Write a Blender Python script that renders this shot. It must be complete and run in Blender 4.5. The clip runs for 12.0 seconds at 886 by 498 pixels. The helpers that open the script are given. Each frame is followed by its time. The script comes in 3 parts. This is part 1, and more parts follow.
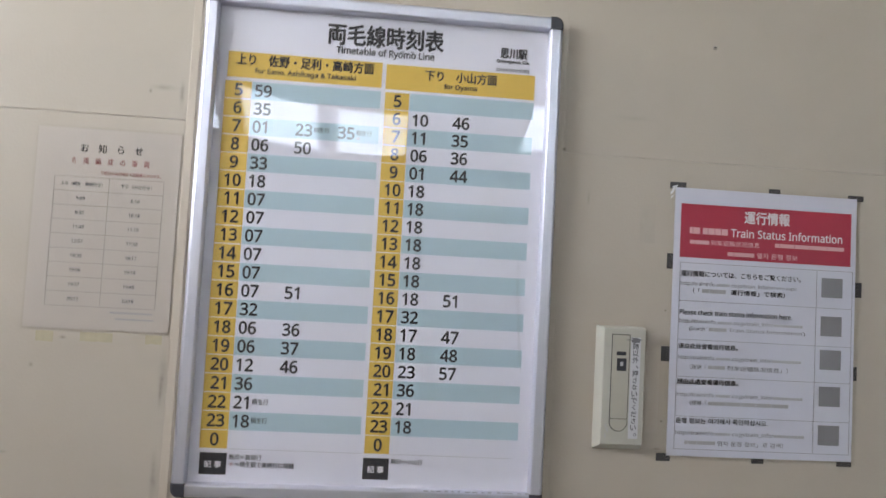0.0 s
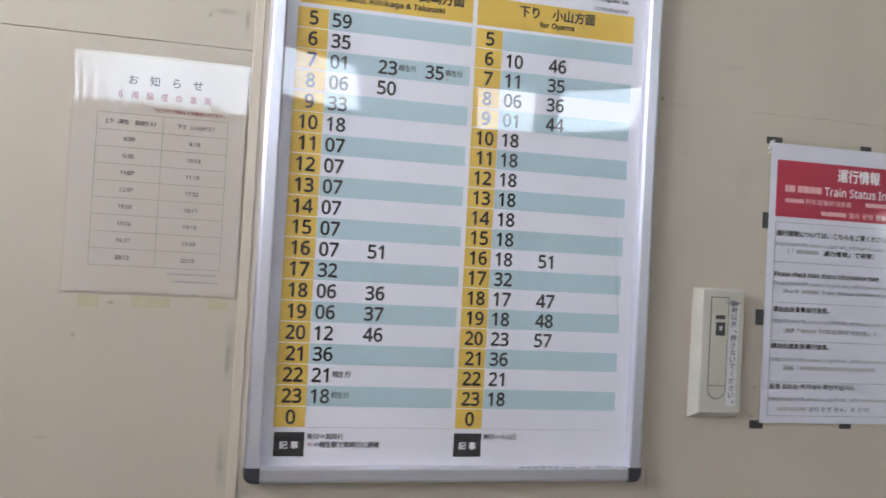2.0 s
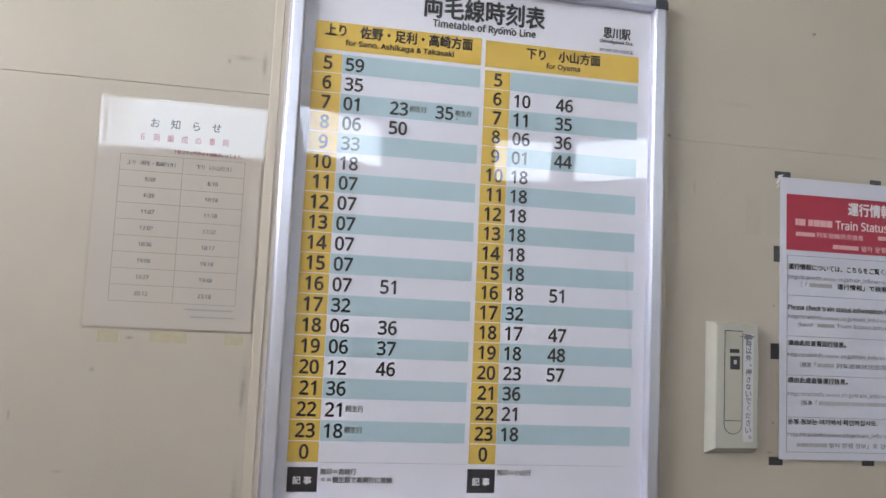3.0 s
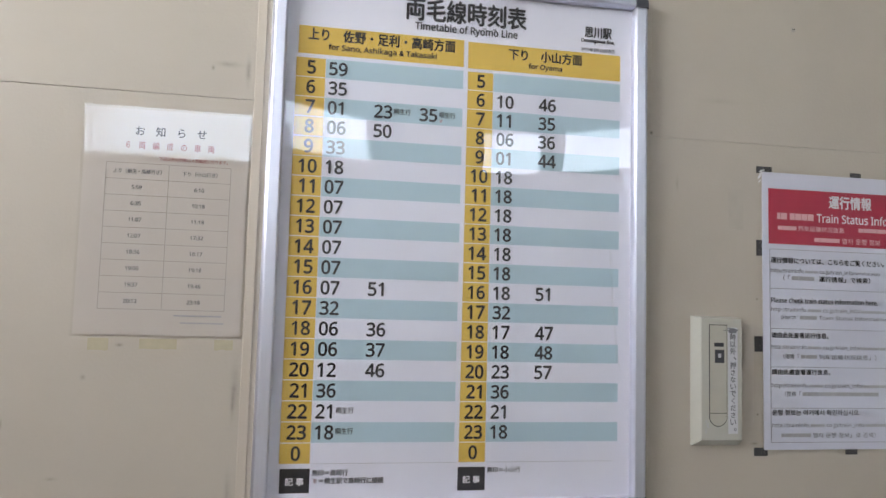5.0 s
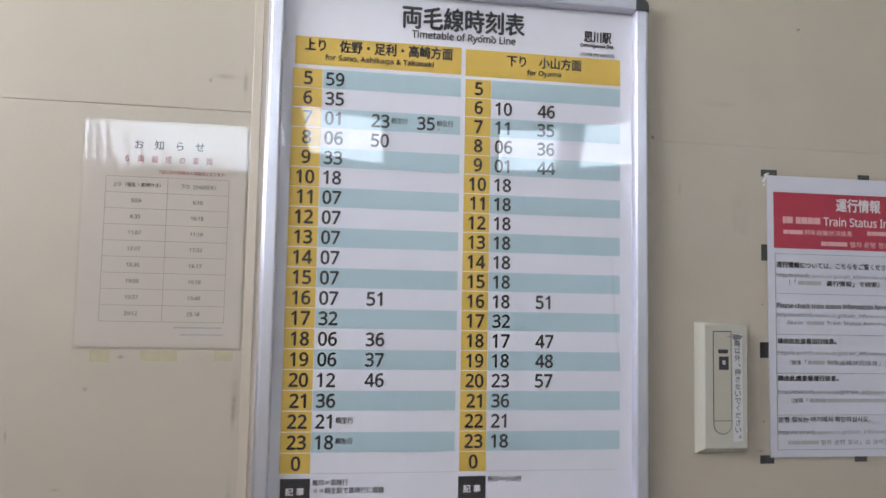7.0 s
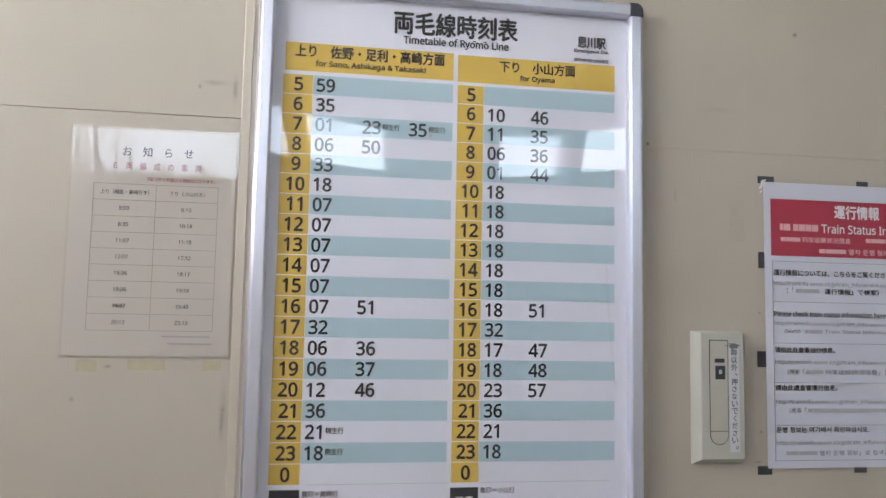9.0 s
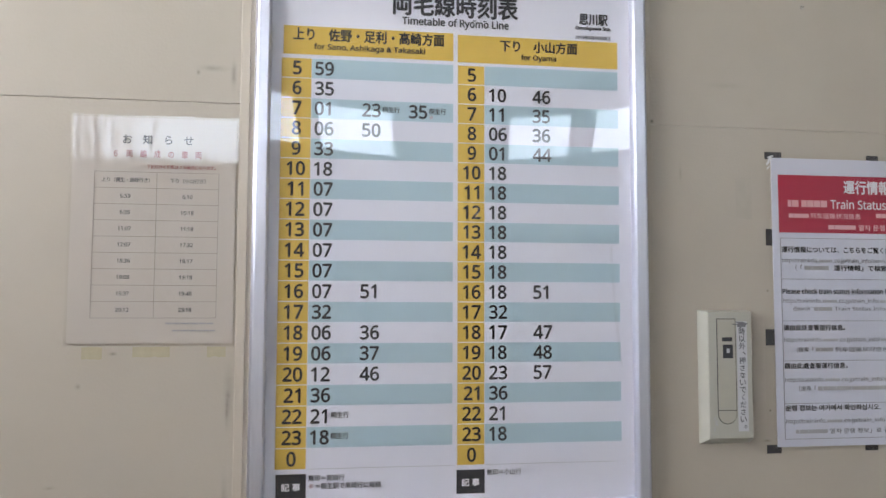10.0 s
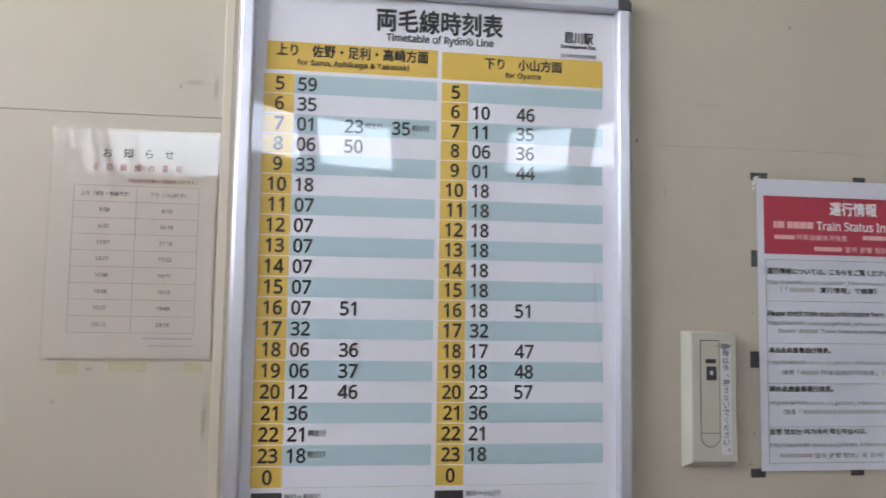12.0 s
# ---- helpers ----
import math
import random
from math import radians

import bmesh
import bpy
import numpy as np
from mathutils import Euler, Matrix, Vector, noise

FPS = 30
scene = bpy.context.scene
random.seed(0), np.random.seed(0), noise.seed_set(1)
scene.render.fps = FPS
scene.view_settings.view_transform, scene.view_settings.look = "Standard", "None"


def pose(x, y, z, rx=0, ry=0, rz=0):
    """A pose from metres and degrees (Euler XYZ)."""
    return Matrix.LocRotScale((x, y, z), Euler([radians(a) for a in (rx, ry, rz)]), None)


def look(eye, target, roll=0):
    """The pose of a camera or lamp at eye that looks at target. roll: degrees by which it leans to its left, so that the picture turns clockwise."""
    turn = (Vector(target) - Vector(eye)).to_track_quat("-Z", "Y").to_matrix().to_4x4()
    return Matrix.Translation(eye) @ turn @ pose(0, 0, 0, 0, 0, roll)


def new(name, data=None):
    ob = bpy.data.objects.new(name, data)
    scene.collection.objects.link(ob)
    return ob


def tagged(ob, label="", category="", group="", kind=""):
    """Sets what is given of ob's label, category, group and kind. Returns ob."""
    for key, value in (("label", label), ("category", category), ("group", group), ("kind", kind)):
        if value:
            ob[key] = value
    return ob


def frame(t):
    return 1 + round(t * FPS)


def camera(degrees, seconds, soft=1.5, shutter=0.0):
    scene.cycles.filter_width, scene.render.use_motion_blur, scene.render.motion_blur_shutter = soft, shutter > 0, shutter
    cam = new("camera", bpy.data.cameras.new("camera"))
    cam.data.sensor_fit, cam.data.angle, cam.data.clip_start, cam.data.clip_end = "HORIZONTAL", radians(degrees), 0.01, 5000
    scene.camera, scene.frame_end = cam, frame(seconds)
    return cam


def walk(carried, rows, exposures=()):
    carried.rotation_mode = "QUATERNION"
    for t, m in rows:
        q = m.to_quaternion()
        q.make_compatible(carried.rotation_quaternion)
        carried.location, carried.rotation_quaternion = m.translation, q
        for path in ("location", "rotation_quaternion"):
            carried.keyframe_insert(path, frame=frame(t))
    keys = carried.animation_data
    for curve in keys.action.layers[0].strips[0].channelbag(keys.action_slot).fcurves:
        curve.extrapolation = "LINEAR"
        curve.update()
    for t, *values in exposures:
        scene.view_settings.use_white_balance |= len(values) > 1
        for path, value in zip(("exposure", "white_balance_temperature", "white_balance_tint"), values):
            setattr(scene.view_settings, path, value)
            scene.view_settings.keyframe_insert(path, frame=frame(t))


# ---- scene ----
cam = camera(60.4, 12.0, shutter=0.5)
PATH = [
    (0, (0.236, -1.154, 1.5), (0.41, 0.835, 1.615), 3.1),
    (0.5, (0.138, -1.12, 1.501), (0.462, 0.852, 1.556), 4.8),
    (1, (0.126, -1.08, 1.511), (0.479, 0.889, 1.52), 3.4),
    (1.5, (0.007, -1.013, 1.503), (0.472, 0.932, 1.493), 5.4),
    (2, (-0.009, -1.006, 1.475), (0.41, 0.949, 1.518), 3.2),
    (2.5, (0.016, -1.025, 1.457), (0.366, 0.943, 1.535), 1.7),
    (3, (0.005, -1.024, 1.446), (0.356, 0.936, 1.634), 2.7),
    (3.5, (0.007, -1.029, 1.438), (0.377, 0.929, 1.612), 1.9),
    (5.3, (0.011, -1.041, 1.46), (0.385, 0.917, 1.623), 1.4),
    (5.5, (0.022, -1.045, 1.457), (0.385, 0.916, 1.605), 1.0),
    (6, (0.029, -1.043, 1.466), (0.376, 0.922, 1.597), 1.3),
    (6.5, (0.035, -1.045, 1.467), (0.334, 0.927, 1.615), 0.3),
    (7, (0.041, -1.041, 1.477), (0.358, 0.927, 1.632), 1.1),
    (7.2, (0.045, -1.043, 1.48), (0.361, 0.924, 1.652), 1.1),
    (9, (0.059, -1.031, 1.48), (0.366, 0.938, 1.652), 1.1),
    (9.5, (0.062, -1.032, 1.473), (0.366, 0.936, 1.658), 0.7),
    (10, (0.075, -1.027, 1.478), (0.347, 0.951, 1.609), 0.2),
    (10.5, (0.087, -1.027, 1.478), (0.358, 0.947, 1.642), 0.3),
    (11, (0.096, -1.022, 1.495), (0.429, 0.945, 1.644), 0.1),
    (11.5, (0.107, -1.027, 1.491), (0.443, 0.938, 1.656), -0.1),
    (12, (0.104, -1.024, 1.485), (0.369, 0.951, 1.65), 0.9),
]
EXPOSURE = 4.50
STOPS = [(0, -0.04), (0.5, -0.03), (1, 0.05), (2.5, 0.05), (3.5, -0.02), (12, -0.02)]
walk(cam, [(t, look(eye, target, roll)) for t, eye, target, roll in PATH], [(t, EXPOSURE + d) for t, d in STOPS])
SKY, SIDE, FAR = 0.143, 1.6, 0.35

# ---- world, sun, lights, exposure ----
world = bpy.data.worlds.new("sky")
scene.world = world
world.use_nodes = True
_wn = world.node_tree.nodes
sky = _wn.new("ShaderNodeTexSky")
sky.sky_type = "NISHITA"
sky.sun_disc = False
sky.sun_elevation, sky.sun_rotation = radians(38), radians(10)
sky.dust_density = 3.0
_wn["Background"].inputs["Strength"].default_value = SKY
pale = _wn.new("ShaderNodeHueSaturation")
pale.inputs["Saturation"].default_value = 0.5
world.node_tree.links.new(sky.outputs[0], pale.inputs["Color"])
world.node_tree.links.new(pale.outputs[0], _wn["Background"].inputs["Color"])

sun_data = bpy.data.lights.new("sun", "SUN")
sun_data.energy, sun_data.angle, sun_data.color = 1.2, radians(12), (1.0, 0.95, 0.88)
sun = new("sun", sun_data)
sun.matrix_world = look((1.0, 9.0, 8.0), (1.0, 0.0, 0.0))


def window_light(name, eye, target, w, h, power, color):
    d = bpy.data.lights.new(name, "AREA")
    d.shape, d.size, d.size_y, d.energy, d.color = "RECTANGLE", w, h, power, color
    ob = new(name, d)
    ob.matrix_world = look(eye, target)
    return ob


# daylight that enters by the side window and by the far window
window_light("side_window_light", (-1.72, -1.00, 2.41), (0.0, -1.00, 2.41), 1.5, 0.82, SIDE, (1.0, 0.93, 0.89))
window_light("far_window_light", (4.87, -3.66, 1.55), (4.87, 0.0, 1.55), 1.15, 1.04, FAR, (0.89, 0.97, 1.07))

# ---- materials ----


def mat(name, color, rough=0.5, metal=0.0, scale=40.0, amount=0.06, bump=0.0, bump_scale=300.0, stretch=(1, 1, 1), spec=0.5):
    """A paint, print or metal with variation at two scales and fine relief."""
    m = bpy.data.materials.new(name)
    m.use_nodes = True
    nt = m.node_tree
    b = nt.nodes["Principled BSDF"]
    b.inputs["Roughness"].default_value, b.inputs["Metallic"].default_value = rough, metal
    b.inputs["Specular IOR Level"].default_value = spec
    geo = nt.nodes.new("ShaderNodeNewGeometry")
    mp = nt.nodes.new("ShaderNodeMapping")
    mp.inputs["Scale"].default_value = stretch
    nt.links.new(geo.outputs["Position"], mp.inputs["Vector"])
    mixes = []
    for s in (scale, scale * 0.12):
        n = nt.nodes.new("ShaderNodeTexNoise")
        n.inputs["Scale"].default_value, n.inputs["Detail"].default_value = s, 4
        nt.links.new(mp.outputs[0], n.inputs["Vector"])
        mixes.append(n)
    add = nt.nodes.new("ShaderNodeMath")
    add.operation = "ADD"
    nt.links.new(mixes[0].outputs["Fac"], add.inputs[0])
    nt.links.new(mixes[1].outputs["Fac"], add.inputs[1])
    rng = nt.nodes.new("ShaderNodeMapRange")
    rng.inputs["From Min"].default_value, rng.inputs["From Max"].default_value = 0.6, 1.4
    rng.inputs["To Min"].default_value, rng.inputs["To Max"].default_value = 1 - amount, 1 + amount
    nt.links.new(add.outputs[0], rng.inputs["Value"])
    hsv = nt.nodes.new("ShaderNodeHueSaturation")
    hsv.inputs["Color"].default_value = (*color, 1)
    nt.links.new(rng.outputs[0], hsv.inputs["Value"])
    nt.links.new(hsv.outputs[0], b.inputs["Base Color"])
    if bump:
        n = nt.nodes.new("ShaderNodeTexNoise")
        n.inputs["Scale"].default_value, n.inputs["Detail"].default_value = bump_scale, 5
        nt.links.new(mp.outputs[0], n.inputs["Vector"])
        bp = nt.nodes.new("ShaderNodeBump")
        bp.inputs["Strength"].default_value, bp.inputs["Distance"].default_value = 1.0, bump
        nt.links.new(n.outputs["Fac"], bp.inputs["Height"])
        nt.links.new(bp.outputs[0], b.inputs["Normal"])
    return m


def clear_sheet(name, ior, rough=0.0, ripple=0.0, ripple_scale=(60, 60, 4)):
    """Clear plastic or glass: what lies behind shows through, with a mirror gloss by Fresnel."""
    m = bpy.data.materials.new(name)
    m.use_nodes = True
    nt = m.node_tree
    nt.nodes.remove(nt.nodes["Principled BSDF"])
    out = nt.nodes["Material Output"]
    t, g, f, x, pw, sc = (nt.nodes.new("ShaderNode" + k) for k in ("BsdfTransparent", "BsdfGlossy", "LayerWeight", "MixShader", "Math", "MapRange"))
    t.inputs["Color"].default_value = (0.97, 0.97, 0.97, 1)
    g.inputs["Roughness"].default_value = rough
    f.inputs["Blend"].default_value = 0.5
    pw.operation, pw.inputs[1].default_value = "POWER", 5.0
    sc.inputs["To Min"].default_value = ((ior - 1) / (ior + 1)) ** 2
    nt.links.new(f.outputs["Facing"], pw.inputs[0])
    nt.links.new(pw.outputs[0], sc.inputs["Value"])
    nt.links.new(sc.outputs[0], x.inputs[0])
    nt.links.new(t.outputs[0], x.inputs[1])
    nt.links.new(g.outputs[0], x.inputs[2])
    nt.links.new(x.outputs[0], out.inputs["Surface"])
    if ripple:
        geo = nt.nodes.new("ShaderNodeNewGeometry")
        mp = nt.nodes.new("ShaderNodeMapping")
        mp.inputs["Scale"].default_value = ripple_scale
        n = nt.nodes.new("ShaderNodeTexNoise")
        n.inputs["Scale"].default_value, n.inputs["Detail"].default_value, n.inputs["Roughness"].default_value = 1.0, 2.5, 0.5
        bp = nt.nodes.new("ShaderNodeBump")
        bp.inputs["Strength"].default_value, bp.inputs["Distance"].default_value = 1.0, ripple
        nt.links.new(geo.outputs["Position"], mp.inputs["Vector"])
        nt.links.new(mp.outputs[0], n.inputs["Vector"])
        nt.links.new(n.outputs["Fac"], bp.inputs["Height"])
        nt.links.new(bp.outputs[0], g.inputs["Normal"])
    return m


def wall_paint(name, color, stains):
    """Cream painted board with soft grime marks of their own shapes: (x, z, half width, half height, depth)."""
    m = mat(name, color, 0.42, 0.0, 9.0, 0.045, 0.00025, 220.0, spec=0.35)
    nt = m.node_tree
    b = nt.nodes["Principled BSDF"]
    clean = b.inputs["Base Color"].links[0].from_socket
    geo = nt.nodes.new("ShaderNodeNewGeometry")
    fleck = nt.nodes.new("ShaderNodeTexNoise")
    fleck.inputs["Scale"].default_value, fleck.inputs["Detail"].default_value = 90.0, 6
    nt.links.new(geo.outputs["Position"], fleck.inputs["Vector"])
    total = None
    for sx, sz, rx, rz, depth in stains:
        mp = nt.nodes.new("ShaderNodeMapping")
        mp.vector_type = "POINT"
        mp.inputs["Location"].default_value = (-sx / rx, 0, -sz / rz)
        mp.inputs["Scale"].default_value = (1 / rx, 0, 1 / rz)
        g = nt.nodes.new("ShaderNodeTexGradient")
        g.gradient_type = "QUADRATIC_SPHERE"
        k = nt.nodes.new("ShaderNodeMath")
        k.operation = "MULTIPLY"
        k.inputs[1].default_value = depth * 2.2
        nt.links.new(geo.outputs["Position"], mp.inputs["Vector"])
        nt.links.new(mp.outputs[0], g.inputs["Vector"])
        nt.links.new(g.outputs["Fac"], k.inputs[0])
        if total is None:
            total = k.outputs[0]
        else:
            a = nt.nodes.new("ShaderNodeMath")
            a.operation = "ADD"
            nt.links.new(total, a.inputs[0])
            nt.links.new(k.outputs[0], a.inputs[1])
            total = a.outputs[0]
    patchy = nt.nodes.new("ShaderNodeMath")
    patchy.operation = "MULTIPLY"
    patchy.use_clamp = True
    nt.links.new(total, patchy.inputs[0])
    nt.links.new(fleck.outputs["Fac"], patchy.inputs[1])
    mix = nt.nodes.new("ShaderNodeMix")
    mix.data_type = "RGBA"
    mix.inputs["B"].default_value = (0.16, 0.14, 0.115, 1)
    nt.links.new(patchy.outputs[0], mix.inputs["Factor"])
    nt.links.new(clean, mix.inputs["A"])
    nt.links.new(mix.outputs["Result"], b.inputs["Base Color"])
    return m


STAINS = [(-0.250, 1.3653, 0.006, 0.006, 0.38), (-0.341, 1.307, 0.003, 0.012, 0.5), (-0.209, 1.4065, 0.008, 0.004, 0.5),
          (-0.064, 1.352, 0.010, 0.060, 0.38), (-0.066, 1.335, 0.004, 0.035, 0.40), (-0.066, 1.775, 0.006, 0.03, 0.55), (-0.092, 1.783, 0.03, 0.007, 0.4), (-0.043, 1.50, 0.003, 0.30, 0.45), (-0.068, 1.22, 0.006, 0.05, 0.25),
          (-0.112, 1.777, 0.004, 0.006, 0.6), (-0.065, 1.20, 0.012, 0.05, 0.3), (0.668, 1.421, 0.004, 0.004, 0.8), (0.690, 1.4914, 0.003, 0.003, 0.9),
          (0.6895, 1.3204, 0.003, 0.003, 0.9), (0.684, 1.278, 0.010, 0.003, 0.6), (0.518, 1.7335, 0.005, 0.005, 1.0), (0.522, 1.19, 0.006, 0.03, 0.4),
          (0.56, 1.66, 0.004, 0.02, 0.25), (0.63, 1.79, 0.05, 0.008, 0.12), (-0.28, 1.24, 0.012, 0.004, 0.3), (-0.035, 1.172, 0.02, 0.012, 0.3)]
M_WALL = wall_paint("cream_wall_board", (0.464, 0.416, 0.348), STAINS)
M_STRIP = wall_paint("cream_joint_strip", (0.492, 0.437, 0.358), STAINS)
M_DARKGAP = mat("joint_shadow_board", (0.43, 0.355, 0.28), 0.9, 0, 30, 0.1)
M_PLASTER = mat("painted_plaster", (0.62, 0.58, 0.50), 0.8, 0, 14, 0.06, 0.0008, 120)
M_CEIL = mat("ceiling_board", (0.72, 0.71, 0.68), 0.85, 0, 25, 0.05, 0.0008, 150)
M_FLOOR = mat("concrete_floor", (0.26, 0.25, 0.235), 0.75, 0, 18, 0.14, 0.001, 90)
M_GROUND = mat("asphalt_ground", (0.10, 0.10, 0.10), 0.9, 0, 20, 0.2, 0.002, 60)
M_ALU = mat("satin_aluminium", (0.70, 0.71, 0.80), 0.40, 0.85, 500, 0.04, 0.00003, 900, (1, 1, 0.05))
M_ALU_H = mat("satin_aluminium_rail", (0.70, 0.71, 0.80), 0.40, 0.85, 500, 0.04, 0.00003, 900, (0.05, 1, 1))
M_CAP = mat("dark_grey_plastic_cap", (0.040, 0.040, 0.050), 0.42, 0, 80, 0.12, 0.0001, 400)
M_SASH = mat("window_sash_aluminium", (0.30, 0.30, 0.30), 0.4, 0.8, 60, 0.06)
M_PAPER = mat("poster_paper", (0.745, 0.745, 0.835), 0.55, 0, 30, 0.015, 0.00002, 500)
M_YELLOW = mat("yellow_print", (0.70, 0.475, 0.092), 0.5, 0, 60, 0.03)
M_TEAL = mat("pale_teal_print", (0.435, 0.580, 0.655), 0.5, 0, 60, 0.025)
M_INK = mat("black_print", (0.030, 0.030, 0.037), 0.5, 0, 120, 0.1)
M_NOTEINK = mat("faded_black_print", (0.10, 0.10, 0.11), 0.5, 0, 120, 0.1)
M_GREYINK = mat("grey_print", (0.24, 0.24, 0.26), 0.5, 0, 120, 0.06)
M_PALEINK = mat("pale_grey_print", (0.45, 0.45, 0.47), 0.5, 0, 120, 0.06)
M_MIDINK = mat("mid_grey_print", (0.33, 0.33, 0.35), 0.5, 0, 120, 0.06)
M_TABLE = mat("brownish_table_line", (0.27, 0.245, 0.22), 0.5, 0, 120, 0.06)
M_WHITE = mat("white_print", (0.78, 0.76, 0.80), 0.5, 0, 120, 0.03)
M_PINKWHITE = mat("pinkish_print", (0.72, 0.42, 0.45), 0.5, 0, 120, 0.03)
M_RED = mat("red_print", (0.43, 0.028, 0.062), 0.5, 0, 50, 0.04)
M_REDINK = mat("red_ink", (0.30, 0.10, 0.10), 0.5, 0, 90, 0.06)
M_FAINTRED = mat("faded_red_ink", (0.50, 0.34, 0.36), 0.5, 0, 90, 0.06)
M_OLDPAPER = mat("aged_notice_paper", (0.500, 0.452, 0.400), 0.6, 0, 22, 0.02, 0.00002, 500)
M_NOTICE = mat("white_notice_paper", (0.645, 0.655, 0.745), 0.6, 0, 22, 0.02, 0.00002, 500)
M_TAPE = mat("black_cloth_tape", (0.045, 0.043, 0.045), 0.55, 0, 200, 0.25, 0.0002, 900)
M_RESIDUE = mat("yellowed_tape_residue", (0.425, 0.375, 0.255), 0.5, 0, 90, 0.12, 0.0001, 400)
M_GHOST = mat("old_tape_mark", (0.445, 0.398, 0.332), 0.35, 0, 60, 0.06, 0.0001, 300)
M_PLATE = mat("ivory_plastic", (0.460, 0.452, 0.395), 0.35, 0, 50, 0.04, 0.00008, 500)
M_SLOT = mat("yellowed_plastic", (0.455, 0.435, 0.365), 0.4, 0, 50, 0.05, 0.00008, 500)
M_LABEL = mat("white_label_tape", (0.57, 0.57, 0.60), 0.45, 0, 80, 0.03)
M_SMUDGE = mat("grey_smudge", (0.17, 0.17, 0.185), 0.6, 0, 300, 0.3)
M_CRINKLE_GLINT = mat("laminate_glint_white", (0.74, 0.74, 0.76), 0.25, 0, 300, 0.1, 0.0004, 500)
M_CLEAN = mat("cleaner_wall_patch", (0.476, 0.426, 0.362), 0.38, 0, 60, 0.05, 0.0001, 300)
M_STEEL = mat("dull_steel", (0.45, 0.42, 0.38), 0.4, 1.0, 200, 0.1)
M_ACRYL = clear_sheet("clear_acrylic", 1.54)
M_INNER = bpy.data.materials.new("acrylic_back")
M_INNER.use_nodes = True
M_INNER.node_tree.nodes.remove(M_INNER.node_tree.nodes["Principled BSDF"])
M_INNER.node_tree.links.new(M_INNER.node_tree.nodes.new("ShaderNodeBsdfTransparent").outputs[0], M_INNER.node_tree.nodes["Material Output"].inputs["Surface"])
M_FILM = clear_sheet("rippled_laminate_film", 1.56, 0.04, 0.0010, (110, 1, 14))
M_FILM_R = clear_sheet("laminate_film", 1.50, 0.05, 0.0010, (14, 1, 9))
M_GLASS = clear_sheet("window_glass", 1.30)

# ---- builders ----
WORLD = {}


def centred(bm):
    vs = [v.co for v in bm.verts]
    lo = Vector([min(v[i] for v in vs) for i in range(3)])
    hi = Vector([max(v[i] for v in vs) for i in range(3)])
    c = (lo + hi) / 2
    bmesh.ops.translate(bm, verts=bm.verts, vec=-c)
    return c


def part(name, bm, material, parent=None, label="", smooth=False):
    """Links a bmesh in world coordinates as one mesh object, under a thing or a part."""
    c = centred(bm)
    me = bpy.data.meshes.new(name)
    bm.to_mesh(me)
    bm.free()
    for mm in (material if isinstance(material, (list, tuple)) else [material]):
        me.materials.append(mm)
    if smooth:
        for p in me.polygons:
            p.use_smooth = True
    ob = new(name, me)
    WORLD[ob.name] = c
    ob.parent = parent
    ob.location = c - (WORLD[parent.name] if parent else Vector((0, 0, 0)))
    if label:
        tagged(ob, label)
    return ob


def thing(name, base, label, category, group="", kind=""):
    ob = new(name)
    ob.empty_display_size = 0.05
    ob.location = base
    WORLD[ob.name] = Vector(base)
    return tagged(ob, label, category, group, kind)


def box(x0, x1, y0, y1, z0, z1, bevel=0.0, bm=None):
    b = bmesh.new()
    r = bmesh.ops.create_cube(b, size=1)
    for v in r["verts"]:
        v.co = Vector(((x0 + x1) / 2 + v.co.x * (x1 - x0), (y0 + y1) / 2 + v.co.y * (y1 - y0), (z0 + z1) / 2 + v.co.z * (z1 - z0)))
    if bevel:
        bmesh.ops.bevel(b, geom=b.edges[:], offset=bevel, segments=2, affect="EDGES", profile=0.5)
    if bm is None:
        return b
    me = bpy.data.meshes.new("tmp")
    b.to_mesh(me)
    b.free()
    bm.from_mesh(me)
    bpy.data.meshes.remove(me)
    return bm


def spin_points(bm, cx, cz, degrees):
    if degrees:
        bmesh.ops.rotate(bm, verts=bm.verts, cent=(cx, 0, cz), matrix=Matrix.Rotation(radians(degrees), 3, "Y"))
    return bm


LETTERS = []


def sans(words):
    """The plain sans letters and digits of the built-in font's mathematical signs."""
    out = ""
    for ch in words:
        if ch.isascii() and ch.isdigit():
            out += chr(0x1D7E2 + ord(ch) - 48)
        elif "A" <= ch <= "Z":
            out += chr(0x1D5A0 + ord(ch) - 65)
        elif "a" <= ch <= "z":
            out += chr(0x1D5BA + ord(ch) - 97)
        else:
            out += ch
    return out


def write(name, words, x, z, h, y, material, parent, width=None, align="LEFT", bold=0.0, label="", squeeze=1.0):
    """Queues printed words: h is the height of the capitals or digits, z their middle; width sets their whole length."""
    c = bpy.data.curves.new(name, "FONT")
    c.body, c.align_x, c.align_y, c.size = sans(words), "LEFT", "TOP_BASELINE", 1.0
    c.resolution_u = 3
    ob = new("lettering", c)
    LETTERS.append((ob, name, x, z, h, y, material, parent, width, align, label, squeeze, bold))


